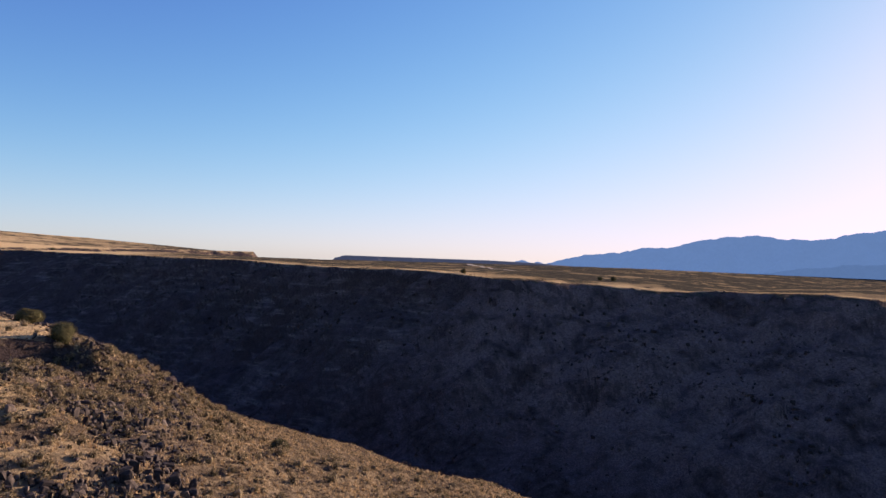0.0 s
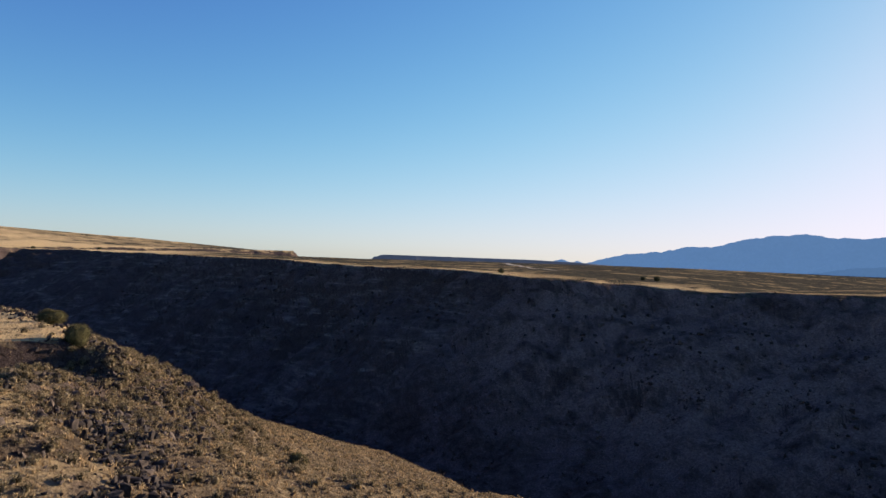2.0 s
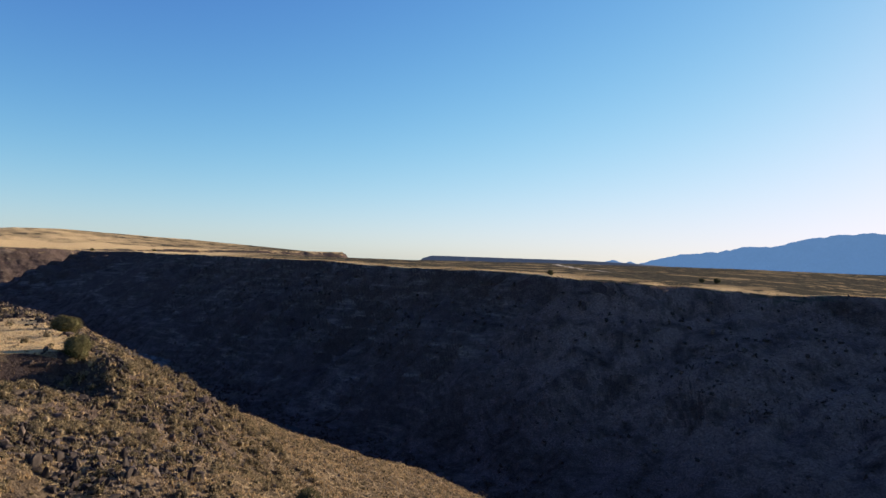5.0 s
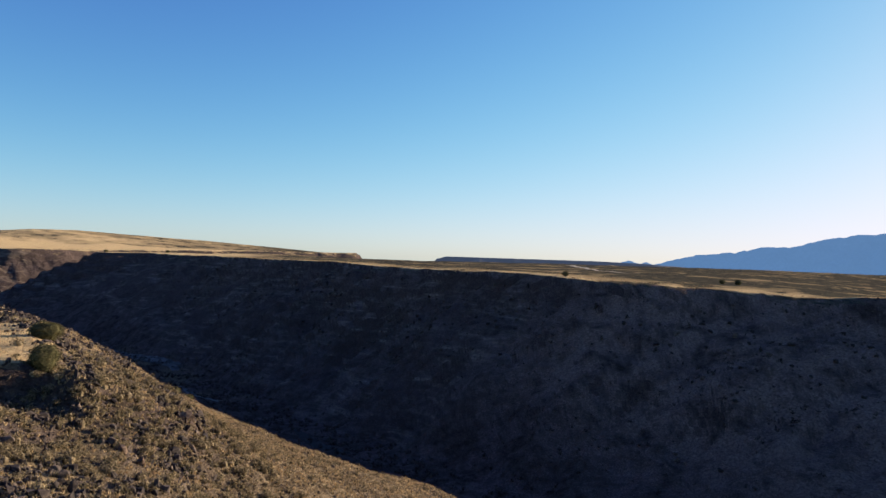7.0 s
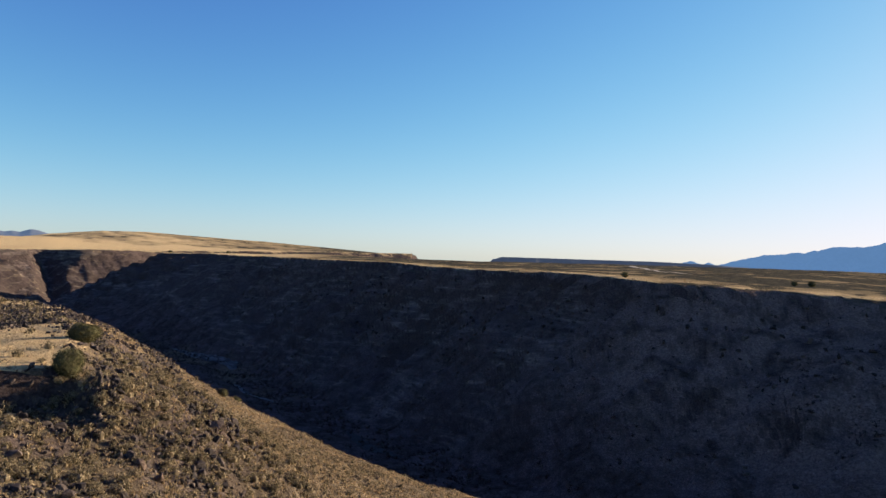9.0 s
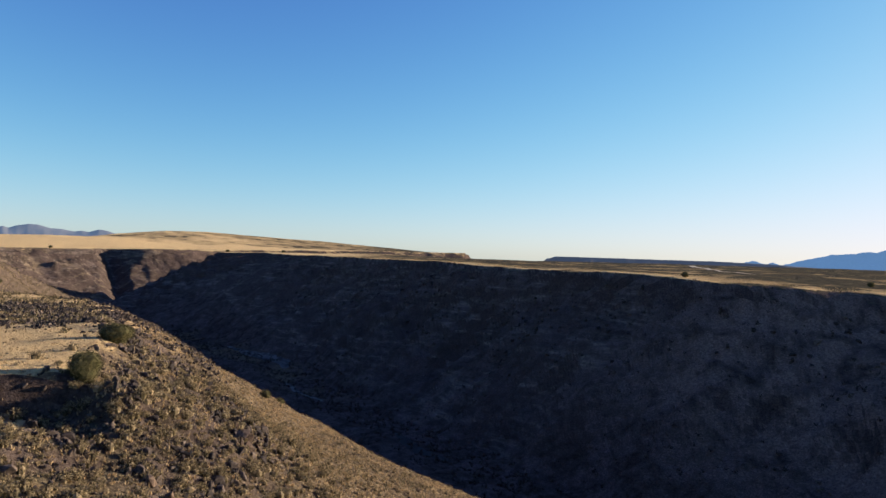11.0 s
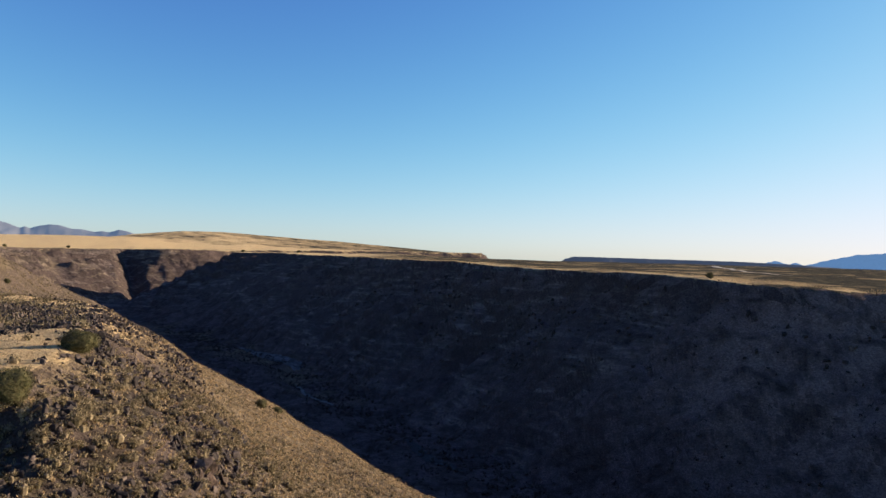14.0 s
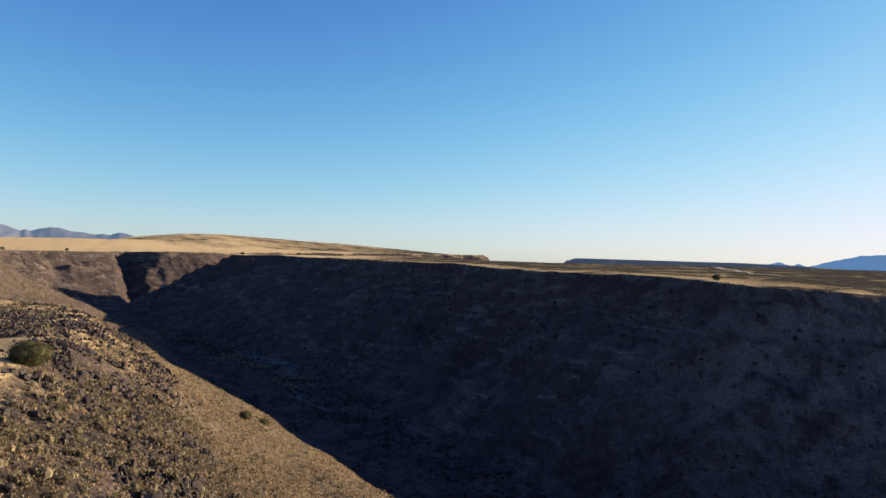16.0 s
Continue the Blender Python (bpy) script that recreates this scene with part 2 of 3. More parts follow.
def tableland(x, y, u, v):
    """Height of the country above the rims, as if no canyon were cut in it."""
    r = np.hypot(x, y)
    right = np.degrees(np.arctan2(x, np.maximum(y, 1.0)))           # bearing to the right
    z = np.interp(u, [-400, -110, -60, -20, 40, 80, 150, 230, 600, 1000, 1850], [-34, -29, -21, -19, -21.5, -23, -17, -12, -8, -6, -3])
    far = np.interp(right, [-70, -53.1, -47.1, -42.9, -39.2, -31.4, -20, -15.4, -9, 0, 12, 27, 60], [30, 41, 50, 47, 30, 20, -2, -22, -30, -22, -28, -46, -70])
    z = z + (far - z) * step(np.interp(right, [-30, -22], [2000, 900]), 3600, r)
    left_mesa = step(-15.2, -15.7, right + 0.25 * fbm(r / 60, right * 9, 2, 8)) * step(2290, 2340, r) * step(-34, -22, right)
    z = z + (9 - z) * left_mesa
    near = step(220, 120, v) * step(900, 350, u)
    z = z + (np.interp(u, [-80, -20, -6, 0, 50, 150, 200], [-25, -22, -19.6, -19.4, -20.2, -23.5, -25]) - z) * near
    z = z - 6.0 * np.clip((5 - v) / 9, 0, 1) * step(-34, -18, v) * step(0.5, -2.5, u) * step(-21, -7.5, u)      # hollow beside the bench
    z = z + 3.4 * np.exp(-np.abs((u + 3.5) / 5.0) ** 3 - ((v - 7.5) / 4.5) ** 2)
    z = z + np.interp(right, [-44.6, -42.9, -41.3, -39.4, -36.5, -32.2, -27.7, -23.2, -18], [0, 22, 41, 62, 68, 56, 50, 30, 0]) * step(2900, 3900, r)      # broad low hill
    z = z + fbm(x / 160, y / 160, 4, 3) * 3.0 * step(300, 700, r) + fbm(x / 22, y / 22, 4, 9) * 1.2
    return z


def terrain(x, y):
    """Height of the ground, how far down into the canyon it lies (0 on the tableland, 1 on the floor), and metres back from the rim."""
    u, v = to_uv(x, y)
    wob = fbm(u / 60, v / 60, 4, 41)
    loose = 1 - 0.8 * step(260, 160, v) * step(420, 280, u)
    uw, vw = u + 14 * wob * loose, v + (22 * fbm(u / 75, v / 75, 4, 77) + 9 * fbm(u / 17, v / 30, 3, 79) * step(250, 330, v) * step(900, 600, u)) * loose
    z = tableland(x, y, u, v)
    dn, df, dc = dist_to(LINE_N, uw, vw), dist_to(LINE_F, uw, vw), dist_to(LINE_C, uw, vw)
    rim = np.minimum(dn, df)
    isin = inside(POLY, uw, vw)
    s = np.where(isin, rim / (rim + dc + 1e-6), 0.0)               # 0 at a rim, 1 on the floor
    gully = np.abs(fbm(u / 55, v / 170, 3, 5)) * (0.10 + 0.09 * step(230, 330, v) * step(190, 260, u)) * loose * np.sin(np.pi * np.clip(s, 0, 1))
    cut = np.interp(s + gully, [0, 0.03, 0.08, 0.5, 0.80, 0.90, 1.0], [0, 0.035, 0.10, 0.53, 0.90, 1.0, 1.0])
    bulge = np.interp(s + gully * 0.5, [0, 0.046, 0.115, 0.145, 0.19, 0.253, 0.29, 0.387, 0.507, 0.69, 0.80, 1.0], [0, 0.045, 0.128, 0.180, 0.255, 0.32, 0.362, 0.485, 0.68, 0.93, 1.0, 1.0])
    gentle = np.interp(s + gully * 0.5, [0, 0.1, 0.25, 0.4, 0.53, 0.65, 0.8, 0.9, 1.0], [0, 0.07, 0.19, 0.31, 0.46, 0.67, 0.92, 1.0, 1.0])
    middle = np.interp(s + gully * 0.5, [0, 0.046, 0.115, 0.145, 0.19, 0.243, 0.29, 0.333, 0.395, 0.5, 0.62, 0.75, 0.87, 1.0], [0, 0.045, 0.128, 0.175, 0.23, 0.27, 0.315, 0.352, 0.425, 0.56, 0.73, 0.90, 1.0, 1.0])
    bulge = middle + (bulge - middle) * step(35, 110, u)
    bulge = gentle + (bulge - gentle) * step(-62, -22, u)
    cut = cut + (bulge - cut) * step(-35, 35, df - dn)
    crag = np.interp(s, [0, 0.012, 0.03, 0.045, 0.10], [0, 0.04, 0.05, 0.085, 0.12])
    steep = np.maximum(step(800, 1200, u), 0.8 * step(300, 430, u) * step(250, 300, v))
    cut = np.where(s < 0.10, cut + (np.maximum(crag, cut) - cut) * steep, np.maximum(cut, 0.12 * steep))
    band = cut * 9 + 0.5 * fbm(u / 70, v / 70, 3, 83)                # hard flows stand out as cliffs between talus
    tread = (np.floor(band) + step(0.5, 1.0, band - np.floor(band)) - band) / 9
    cut = cut + tread * np.maximum(0.85 * step(1120, 1350, u), 0.3 * step(300, 430, u) * step(230, 300, v)) * step(0.01, 0.05, s) * step(0.95, 0.7, s)
    floor = -126 + 4 * step(1150, 1650, u)
    z = z + (floor - z) * cut
    ravine = dist_to(np.array([(1960, 110), (1850, 118), (1750, 125), (1660, 130)]), u, v)
    z = z - 30 * np.clip(1 - ravine / 38, 0, 1) * np.clip(s * 8, 0, 1) * np.clip((1 - s) * 3, 0, 1)
    rough = np.clip(s * 8, 0, 1)
    z = z + rough * np.clip((1 - s) * 4, 0, 1) * (fbm(u / 48, v / 40, 4, 29, 0.65) * 11 + fbm(u / 26, v / 110, 2, 31) * 7) * step(1050, 1350, u)
    across = step(150, 260, v)
    z = z + rough * (fbm(x / 30, y / 30, 5, 21, 0.55) * 3.2 * (1 - across) + fbm(u / 19, v / 60, 5, 27, 0.6) * 5.0 * across)
    ledge = np.abs(fbm(u / 18, v / 18, 3, 63))
    z = z + np.where(isin, step(0.12, 0.02, s) * step(0.0, 0.02, s), 0) * (ledge * 5.0 - 1.0)
    z = z + np.where(isin, step(0.20, 0.06, s) * step(0.0, 0.03, s), 0) * step(250, 150, u) * step(300, 380, v) * (fbm(u / 26, v / 22, 4, 65, 0.55) * 4.0 + 0.8)
    foot = step(90, 122, v) * step(205, 165, v)
    z = z + step(-62, -25, u) * (step(95, 45, u) * -3.2 * np.exp(-((v - 64) / 20) ** 2) + 5.8 * foot * step(160, 90, u)) - 5.0 * np.exp(-((v - 148) / 26) ** 2) * step(190, 250, u) * step(420, 330, u)
    return z + EYE, s, np.where(isin, 0.0, rim)


def height(x, y):
    return terrain(x, y)[0]


# ---- ground ----
def grid_mesh(name, X, Y, Z, mat, wrap=False, **shares):
    n, k = X.shape
    co = np.stack([X, Y, Z], -1).reshape(-1, 3).astype(np.float32)
    i, j = np.meshgrid(np.arange(n - 1), np.arange(k if wrap else k - 1), indexing="ij")
    a, jn = i * k + j, (j + 1) % k
    quads = np.stack([a, i * k + jn, (i + 1) * k + jn, (i + 1) * k + j], -1).reshape(-1, 4)
    me = bpy.data.meshes.new(name)
    me.vertices.add(len(co))
    me.vertices.foreach_set("co", co.ravel())
    me.loops.add(quads.size)
    me.loops.foreach_set("vertex_index", quads.astype(np.int32).ravel())
    me.polygons.add(len(quads))
    me.polygons.foreach_set("loop_start", np.arange(0, quads.size, 4, dtype=np.int32))
    me.polygons.foreach_set("use_smooth", np.ones(len(quads), bool))
    me.materials.append(mat)
    for key, share in shares.items():
        me.attributes.new(key, "FLOAT", "POINT").data.foreach_set("value", share.astype(np.float32).ravel())
    me.update(calc_edges=True)
    return me


PX, PY = -10.0, 45.0
dense = np.arange(-66, 42, 0.19)
sparse = np.linspace(42, 294, 64)[:-1]
bear = np.radians(np.concatenate([dense, sparse]))
grow = 24 * 1.0094 ** np.arange(0, 569)
rings = np.concatenate([[0.5, 6, 14], grow[grow < 1450], np.geomspace(1450, 2150, 150)[:-1], np.geomspace(2150, 2700, 50)[:-1], np.geomspace(2700, grow[-1], 34)])
R, B = np.meshgrid(rings, bear, indexing="ij")
GX, GY = PX + R * np.sin(B), PY + R * np.cos(B)
GZ, DOWN, BACK = terrain(GX, GY)
GU, GV = to_uv(GX, GY)
RIGHT = np.degrees(np.arctan2(GX, np.maximum(GY, 1)))
GR = np.hypot(GX, GY)
NEAR_RIMS = np.exp(-(BACK / np.where(GV < 200, 90, 46)) ** 1.5) * np.where(GV < 200, 1, np.clip(0.85 + 1.2 * fbm(GX / 26, GY / 26, 3, 33), 0, 1))
LEFT_MESA = step(700, 1100, GU) * step(-17, -28, RIGHT) * np.clip(1.1 - 0.55 * step(2800, 3300, GR) * step(-45.0, -42.0, RIGHT) + 0.25 * fbm(GX / 400, GY / 400, 3, 35) + 0.5 * fbm(GX / 150, GY / 60, 5, 36, 0.6), 0, 1)
STREAKS = np.clip(2.2 * fbm(GX / 110, GY / 13, 5, 37, 0.6) - 0.12, 0, 0.5) * step(3000, 1200, GR) * (GV > 300)
TOPS = np.maximum(np.maximum(NEAR_RIMS, LEFT_MESA), STREAKS)
SLOPES = (0.14 + 0.4 * step(-20, -40, GU) + 0.8 * np.exp(-((GU - 42) / 30) ** 2 - ((GV - 6) / 9) ** 2) + 0.72 * step(25, 50, GV - np.interp(GU, LINE_N[:, 0], LINE_N[:, 1]) + 60 * step(60, 120, GU))) * step(190, 130, GV) * step(0.7, 0.5, DOWN) * (1 - 0.45 * step(300, 420, GU)) * (1 - 0.9 * step(1000, 1250, GU))
SLOPES = SLOPES + np.maximum(step(1570, 1640, GU), step(1250, 1350, GU) * step(40, 0, GV)) * np.clip(0.18 + 2.0 * fbm(GX / 34, GY / 34, 4, 39, 0.65), 0, 0.7)
# mottled paler colour right of the bend, where the wall gets more sky
FLANK_LIGHT = step(235, 150, GU) * step(260, 330, GV) * np.clip(0.62 + 1.7 * fbm(GX / 14, GY / 9, 5, 45, 0.7) + 0.5 * fbm(GX / 60, GY / 60, 2, 46), 0, 1)
BOTTOM = step(0.80, 0.95, DOWN) * step(380, 480, GU) * step(1200, 1000, GU) * np.clip(0.35 + 1.6 * fbm(GX / 30, GY / 30, 4, 47), 0, 0.8)
SLOPES = np.maximum(SLOPES, BOTTOM)
# rock beds at the head; left far wall also darkened, its shade in colour
ROCK_SHADE = step(195, 260, GU) * step(215, 270, GV) * np.clip(0.62 + 0.8 * fbm(GX / 40, GY / 40, 4, 48), 0, 1) + 0.5 * step(1150, 1350, GU)
TOPS = TOPS * (1 - (0.75 - 0.35 * step(-24, -34, GU)) * step(-6, -16, GU) * (GV < 200) * step(-300, -200, GU))
MEADOW = np.where(DOWN > 0.0, np.clip(SLOPES, 0, 1), TOPS)      # grass near the rims, on the near slope and on the left mesa
ground = new("ground", grid_mesh("ground", GX[:, ::-1], GY[:, ::-1], GZ[:, ::-1], GROUND, True, canyon=DOWN[:, ::-1], meadow=MEADOW[:, ::-1], rock_shade=ROCK_SHADE[:, ::-1], flank_light=FLANK_LIGHT[:, ::-1]))
tagged(ground, "dry grass and scrub tableland cut by a deep rocky canyon", "ground", kind="structure")


def ground_z(x, y):
    return float(height(np.array([float(x)]), np.array([float(y)]))[0])


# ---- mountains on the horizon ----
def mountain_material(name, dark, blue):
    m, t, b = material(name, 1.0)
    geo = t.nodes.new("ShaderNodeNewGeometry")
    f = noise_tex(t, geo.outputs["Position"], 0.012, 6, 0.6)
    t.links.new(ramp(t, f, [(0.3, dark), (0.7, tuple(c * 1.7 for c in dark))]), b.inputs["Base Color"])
    # a faint bluish glow stands in for the haze of distance
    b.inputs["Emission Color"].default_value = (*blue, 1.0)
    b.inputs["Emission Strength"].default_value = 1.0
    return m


def range_of_hills(name, bearings, crests, dist, depth, mat, label, seed, ragged=9.0):
    """A ridge with spurs; crests are heights over the eye at the bearings, in metres."""
    a = np.linspace(bearings[0], bearings[-1], int((bearings[-1] - bearings[0]) / 0.09))
    k = np.linspace(0, 1, 30)
    K, A = np.meshgrid(k, a, indexing="ij")
    r = dist + depth * (K - 0.7)
    x, y = r * np.sin(np.radians(A)), r * np.cos(np.radians(A))
    crest = np.interp(A, bearings, crests) + fbm(A * 2.2, A * 0, 4, seed) * ragged
    up = np.where(K < 0.7, (K / 0.7) ** 1.2, 1 - (np.clip(K - 0.7, 0, 1) / 0.3) ** 1.6 * 0.7)
    spur = np.abs(fbm(x / 170, y / 170, 4, seed + 3)) * 130 * np.sin(np.pi * np.clip(K / 0.7, 0, 1))
    z = EYE - 70 + (crest + 70) * up - spur * np.clip((crest + 60) / 150, 0, 1)
    ob = new(name, grid_mesh(name, x[:, ::-1], y[:, ::-1], z[:, ::-1], mat))
    return tagged(ob, label, "mountain range", kind="structure")


# second colour of each: air haze, painted as emission
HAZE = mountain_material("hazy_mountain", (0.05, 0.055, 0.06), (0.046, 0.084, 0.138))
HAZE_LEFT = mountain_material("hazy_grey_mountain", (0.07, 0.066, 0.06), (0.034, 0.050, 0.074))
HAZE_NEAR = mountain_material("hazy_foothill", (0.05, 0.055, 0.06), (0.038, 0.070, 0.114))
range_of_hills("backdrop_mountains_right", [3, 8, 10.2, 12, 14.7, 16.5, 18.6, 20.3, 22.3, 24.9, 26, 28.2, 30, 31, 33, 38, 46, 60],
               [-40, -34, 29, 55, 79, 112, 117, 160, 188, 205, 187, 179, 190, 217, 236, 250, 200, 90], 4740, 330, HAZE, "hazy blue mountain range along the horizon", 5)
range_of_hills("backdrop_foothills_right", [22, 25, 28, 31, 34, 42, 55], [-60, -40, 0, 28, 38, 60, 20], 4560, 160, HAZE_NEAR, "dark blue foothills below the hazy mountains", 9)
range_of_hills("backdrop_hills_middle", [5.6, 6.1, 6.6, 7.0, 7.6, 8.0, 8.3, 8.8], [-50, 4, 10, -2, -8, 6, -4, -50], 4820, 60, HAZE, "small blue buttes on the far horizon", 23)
# the mesa glows slightly too, as haze over its own colour
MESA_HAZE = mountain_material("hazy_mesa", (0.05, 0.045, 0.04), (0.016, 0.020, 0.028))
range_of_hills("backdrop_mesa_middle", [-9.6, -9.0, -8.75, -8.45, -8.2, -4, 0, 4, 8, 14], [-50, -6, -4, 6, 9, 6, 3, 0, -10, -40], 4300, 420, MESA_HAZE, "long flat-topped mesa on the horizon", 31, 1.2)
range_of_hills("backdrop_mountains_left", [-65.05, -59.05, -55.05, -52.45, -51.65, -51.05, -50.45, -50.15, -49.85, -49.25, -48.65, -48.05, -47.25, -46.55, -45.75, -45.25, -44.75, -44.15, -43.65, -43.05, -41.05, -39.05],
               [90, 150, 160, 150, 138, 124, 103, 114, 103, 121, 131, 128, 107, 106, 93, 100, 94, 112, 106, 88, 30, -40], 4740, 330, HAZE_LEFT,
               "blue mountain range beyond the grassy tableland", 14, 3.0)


# ---- templates ----
def rng(seed):
    return np.random.default_rng(seed)


def leaf_cloud(seed, n, size, squash=0.75, core=True, lobes=3, spread=0.45):
    """A shrub of radius 1: many leaf blades on a few lobes round a twiggy core. Returns vertices and triangles."""
    g = rng(seed)
    cen = np.column_stack([g.uniform(-spread, spread, (lobes, 2)), g.uniform(0.25, 0.55, lobes)])
    rad = g.uniform(0.45, 0.72, lobes)
    pick = g.integers(0, lobes, n)
    d = g.normal(size=(n, 3))
    d[:, 2] = np.abs(d[:, 2]) * 0.9 - 0.15
    d /= np.linalg.norm(d, axis=1)[:, None]
    p = cen[pick] + d * rad[pick][:, None] * g.uniform(0.72, 1.12, n)[:, None]
    p[:, 2] = np.maximum(p[:, 2] * squash, 0.02)
    a, b = g.normal(size=(n, 3)), g.normal(size=(n, 3))
    a = a / np.linalg.norm(a, axis=1)[:, None] * size * g.uniform(0.6, 1.5, n)[:, None] + d * size * 0.5
    b = b / np.linalg.norm(b, axis=1)[:, None] * size * g.uniform(0.5, 1.1, n)[:, None]
    v = np.stack([p - b * 0.5, p + b * 0.5, p + a], 1).reshape(-1, 3)
    f = np.arange(3 * n).reshape(-1, 3)
    if core:
        for c, r in zip(cen, rad):
            ring = np.arange(6) * math.pi / 3
            top = np.array([[0, 0, 0.6 * r]])
            mid = np.column_stack([np.cos(ring), np.sin(ring), np.full(6, 0.15)]) * 0.52 * r
            low = np.column_stack([np.cos(ring) * 0.4 * r, np.sin(ring) * 0.4 * r, np.full(6, -c[2])])
            w = np.vstack([top, mid, low]) + c
            w[:, 2] *= squash
            o = len(v)
            t = [(0, 1 + i, 1 + (i + 1) % 6) for i in range(6)]
            for i in range(6):
                j = (i + 1) % 6
                t += [(1 + i, 7 + i, 7 + j), (1 + i, 7 + j, 1 + j)]
            v, f = np.vstack([v, w]), np.vstack([f, np.array(t) + o])
    return v, f


def tuft(seed, n=5):
    """A tuft of dry grass blades, about 1 high."""
    g = rng(seed)
    an, lean = g.uniform(0, 6.283, n), g.uniform(0.15, 0.7, n)
    base = np.column_stack([np.cos(an), np.sin(an), np.zeros(n)]) * 0.12
    side = np.column_stack([-np.sin(an), np.cos(an), np.zeros(n)]) * 0.2
    tip = np.column_stack([np.cos(an) * lean, np.sin(an) * lean, g.uniform(0.6, 1.1, n)])
    return np.stack([base - side, base + side, tip], 1).reshape(-1, 3), np.arange(3 * n).reshape(-1, 3)


def rock(seed, tall=0.8, n=11):
    """An angular broken block about 1 in radius."""
    g = rng(seed)
    d = g.normal(size=(n + 5, 3))
    d /= np.abs(d).max(1)[:, None] ** 0.6 * np.linalg.norm(d, axis=1)[:, None] ** 0.4        # between a ball and a block
    p = d * g.uniform(0.72, 1.05, (n + 5, 1)) * np.array([g.uniform(0.75, 1.05), g.uniform(0.5, 0.85), tall])
    lean = g.uniform(-0.35, 0.35, 2)
    p[:, :2] += p[:, 2:] * lean
    bm = bmesh.new()
    for c in p:
        bm.verts.new(c)
    bmesh.ops.convex_hull(bm, input=bm.verts)
    bmesh.ops.delete(bm, geom=[v for v in bm.verts if not v.link_faces], context="VERTS")
    bmesh.ops.triangulate(bm, faces=bm.faces)
    bm.verts.index_update()
    v, f = np.array([v.co[:] for v in bm.verts]), np.array([[q.index for q in fc.verts] for fc in bm.faces])
    bm.free()
    return v, f


def join_scatter(name, templates, x, y, size, mat, seed, sink=0.0, flat=None):
    """One mesh out of many copies of the templates, set on the ground."""
    g = rng(seed)
    z = height(x, y) - sink * size
    turn, which = g.uniform(0, 6.283, len(x)), g.integers(0, len(templates), len(x))
    tall = g.uniform(0.75, 1.25, len(x)) if flat is None else flat * g.uniform(0.8, 1.2, len(x))
    vs, fs, o = [], [], 0
    for k, (v, f) in enumerate(templates):
        i = np.flatnonzero(which == k)
        if len(i) == 0:
            continue
        c, s = np.cos(turn[i])[:, None], np.sin(turn[i])[:, None]
        w = np.stack([(v[:, 0] * c - v[:, 1] * s) * size[i][:, None] + x[i][:, None], (v[:, 0] * s + v[:, 1] * c) * size[i][:, None] + y[i][:, None],
                      v[:, 2] * (size[i] * tall[i])[:, None] + z[i][:, None]], -1).reshape(-1, 3)
        fs.append((f[None] + (np.arange(len(i)) * len(v))[:, None, None]).reshape(-1, 3) + o)
        vs.append(w)
        o += len(w)
    return new(name, tri_mesh(name, np.vstack(vs), np.vstack(fs), mat))


def tri_mesh(name, co, tris, mat):
    me = bpy.data.meshes.new(name)
    me.vertices.add(len(co))
    me.vertices.foreach_set("co", np.asarray(co, np.float32).ravel())
    me.loops.add(tris.size)
    me.loops.foreach_set("vertex_index", np.asarray(tris, np.int32).ravel())
    me.polygons.add(len(tris))
    me.polygons.foreach_set("loop_start", np.arange(0, tris.size, 3, dtype=np.int32))
    me.polygons.foreach_set("use_smooth", np.zeros(len(tris), bool))
    me.materials.append(mat)
    me.update(calc_edges=True)
    return me


def sample(seed, n, u0, u1, v0, v1, keep):
    """Random places of the plan, thinned by keep(u, v)."""
    g = rng(seed)
    u, v = g.uniform(u0, u1, n), g.uniform(v0, v1, n)
    ok = g.uniform(0, 1, n) < keep(u, v)
    u, v = u[ok], v[ok]
    x, y = to_xy(u, v)
    return u, v, x, y, g


def below_rim(u, v):
    """How far past the near rim, in metres (minus: on the bench)."""
    return v - np.interp(u, LINE_N[:, 0], LINE_N[:, 1]) - 5 * np.exp(-((u - 55) / 45) ** 2)


def hollow(u, v):
    """The rocky hollow beside the bench: 0 to 1."""
    return np.exp(-((u + 14) / 9) ** 2 - ((v + 4) / 12) ** 2)


def rocky(u, v):
    """Where broken basalt crops out on the near side: 0 to 1."""
    b = below_rim(u, v)
    band = np.exp(-((b - 9) / 9) ** 2) + 0.8 * np.exp(-((b - 27) / 5) ** 2) * step(60, 20, u)
    spur = 2.2 * np.exp(-((u - 158) / 58) ** 4 - ((b + 20) / 18) ** 4) + 1.6 * np.exp(-((u - 108) / 32) ** 2 - ((b - 8) / 10) ** 2)
    return (1 - 0.95 * np.exp(-((u - 30) / 34) ** 4 - ((v + 8) / 15) ** 4)) * np.clip(0.5 * hollow(u, v) + (band + spur) * (0.08 + 5.0 * np.clip(fbm(u / 10, v / 10, 3, 91) + 0.11, 0, 1)), 0, 1)


# ---- near side: junipers ----
def tube(bm, a, b, ra, rb, n=7):
    a, b = Vector(a), Vector(b)
    q = (b - a).to_track_quat("Z", "Y")
    lo = [bm.verts.new(a + q @ Vector((math.cos(k * 2 * math.pi / n) * ra, math.sin(k * 2 * math.pi / n) * ra, 0))) for k in range(n)]
    hi = [bm.verts.new(b + q @ Vector((math.cos(k * 2 * math.pi / n) * rb, math.sin(k * 2 * math.pi / n) * rb, 0))) for k in range(n)]
    for k in range(n):
        bm.faces.new((lo[k], lo[(k + 1) % n], hi[(k + 1) % n], hi[k]))
    bm.faces.new(hi)


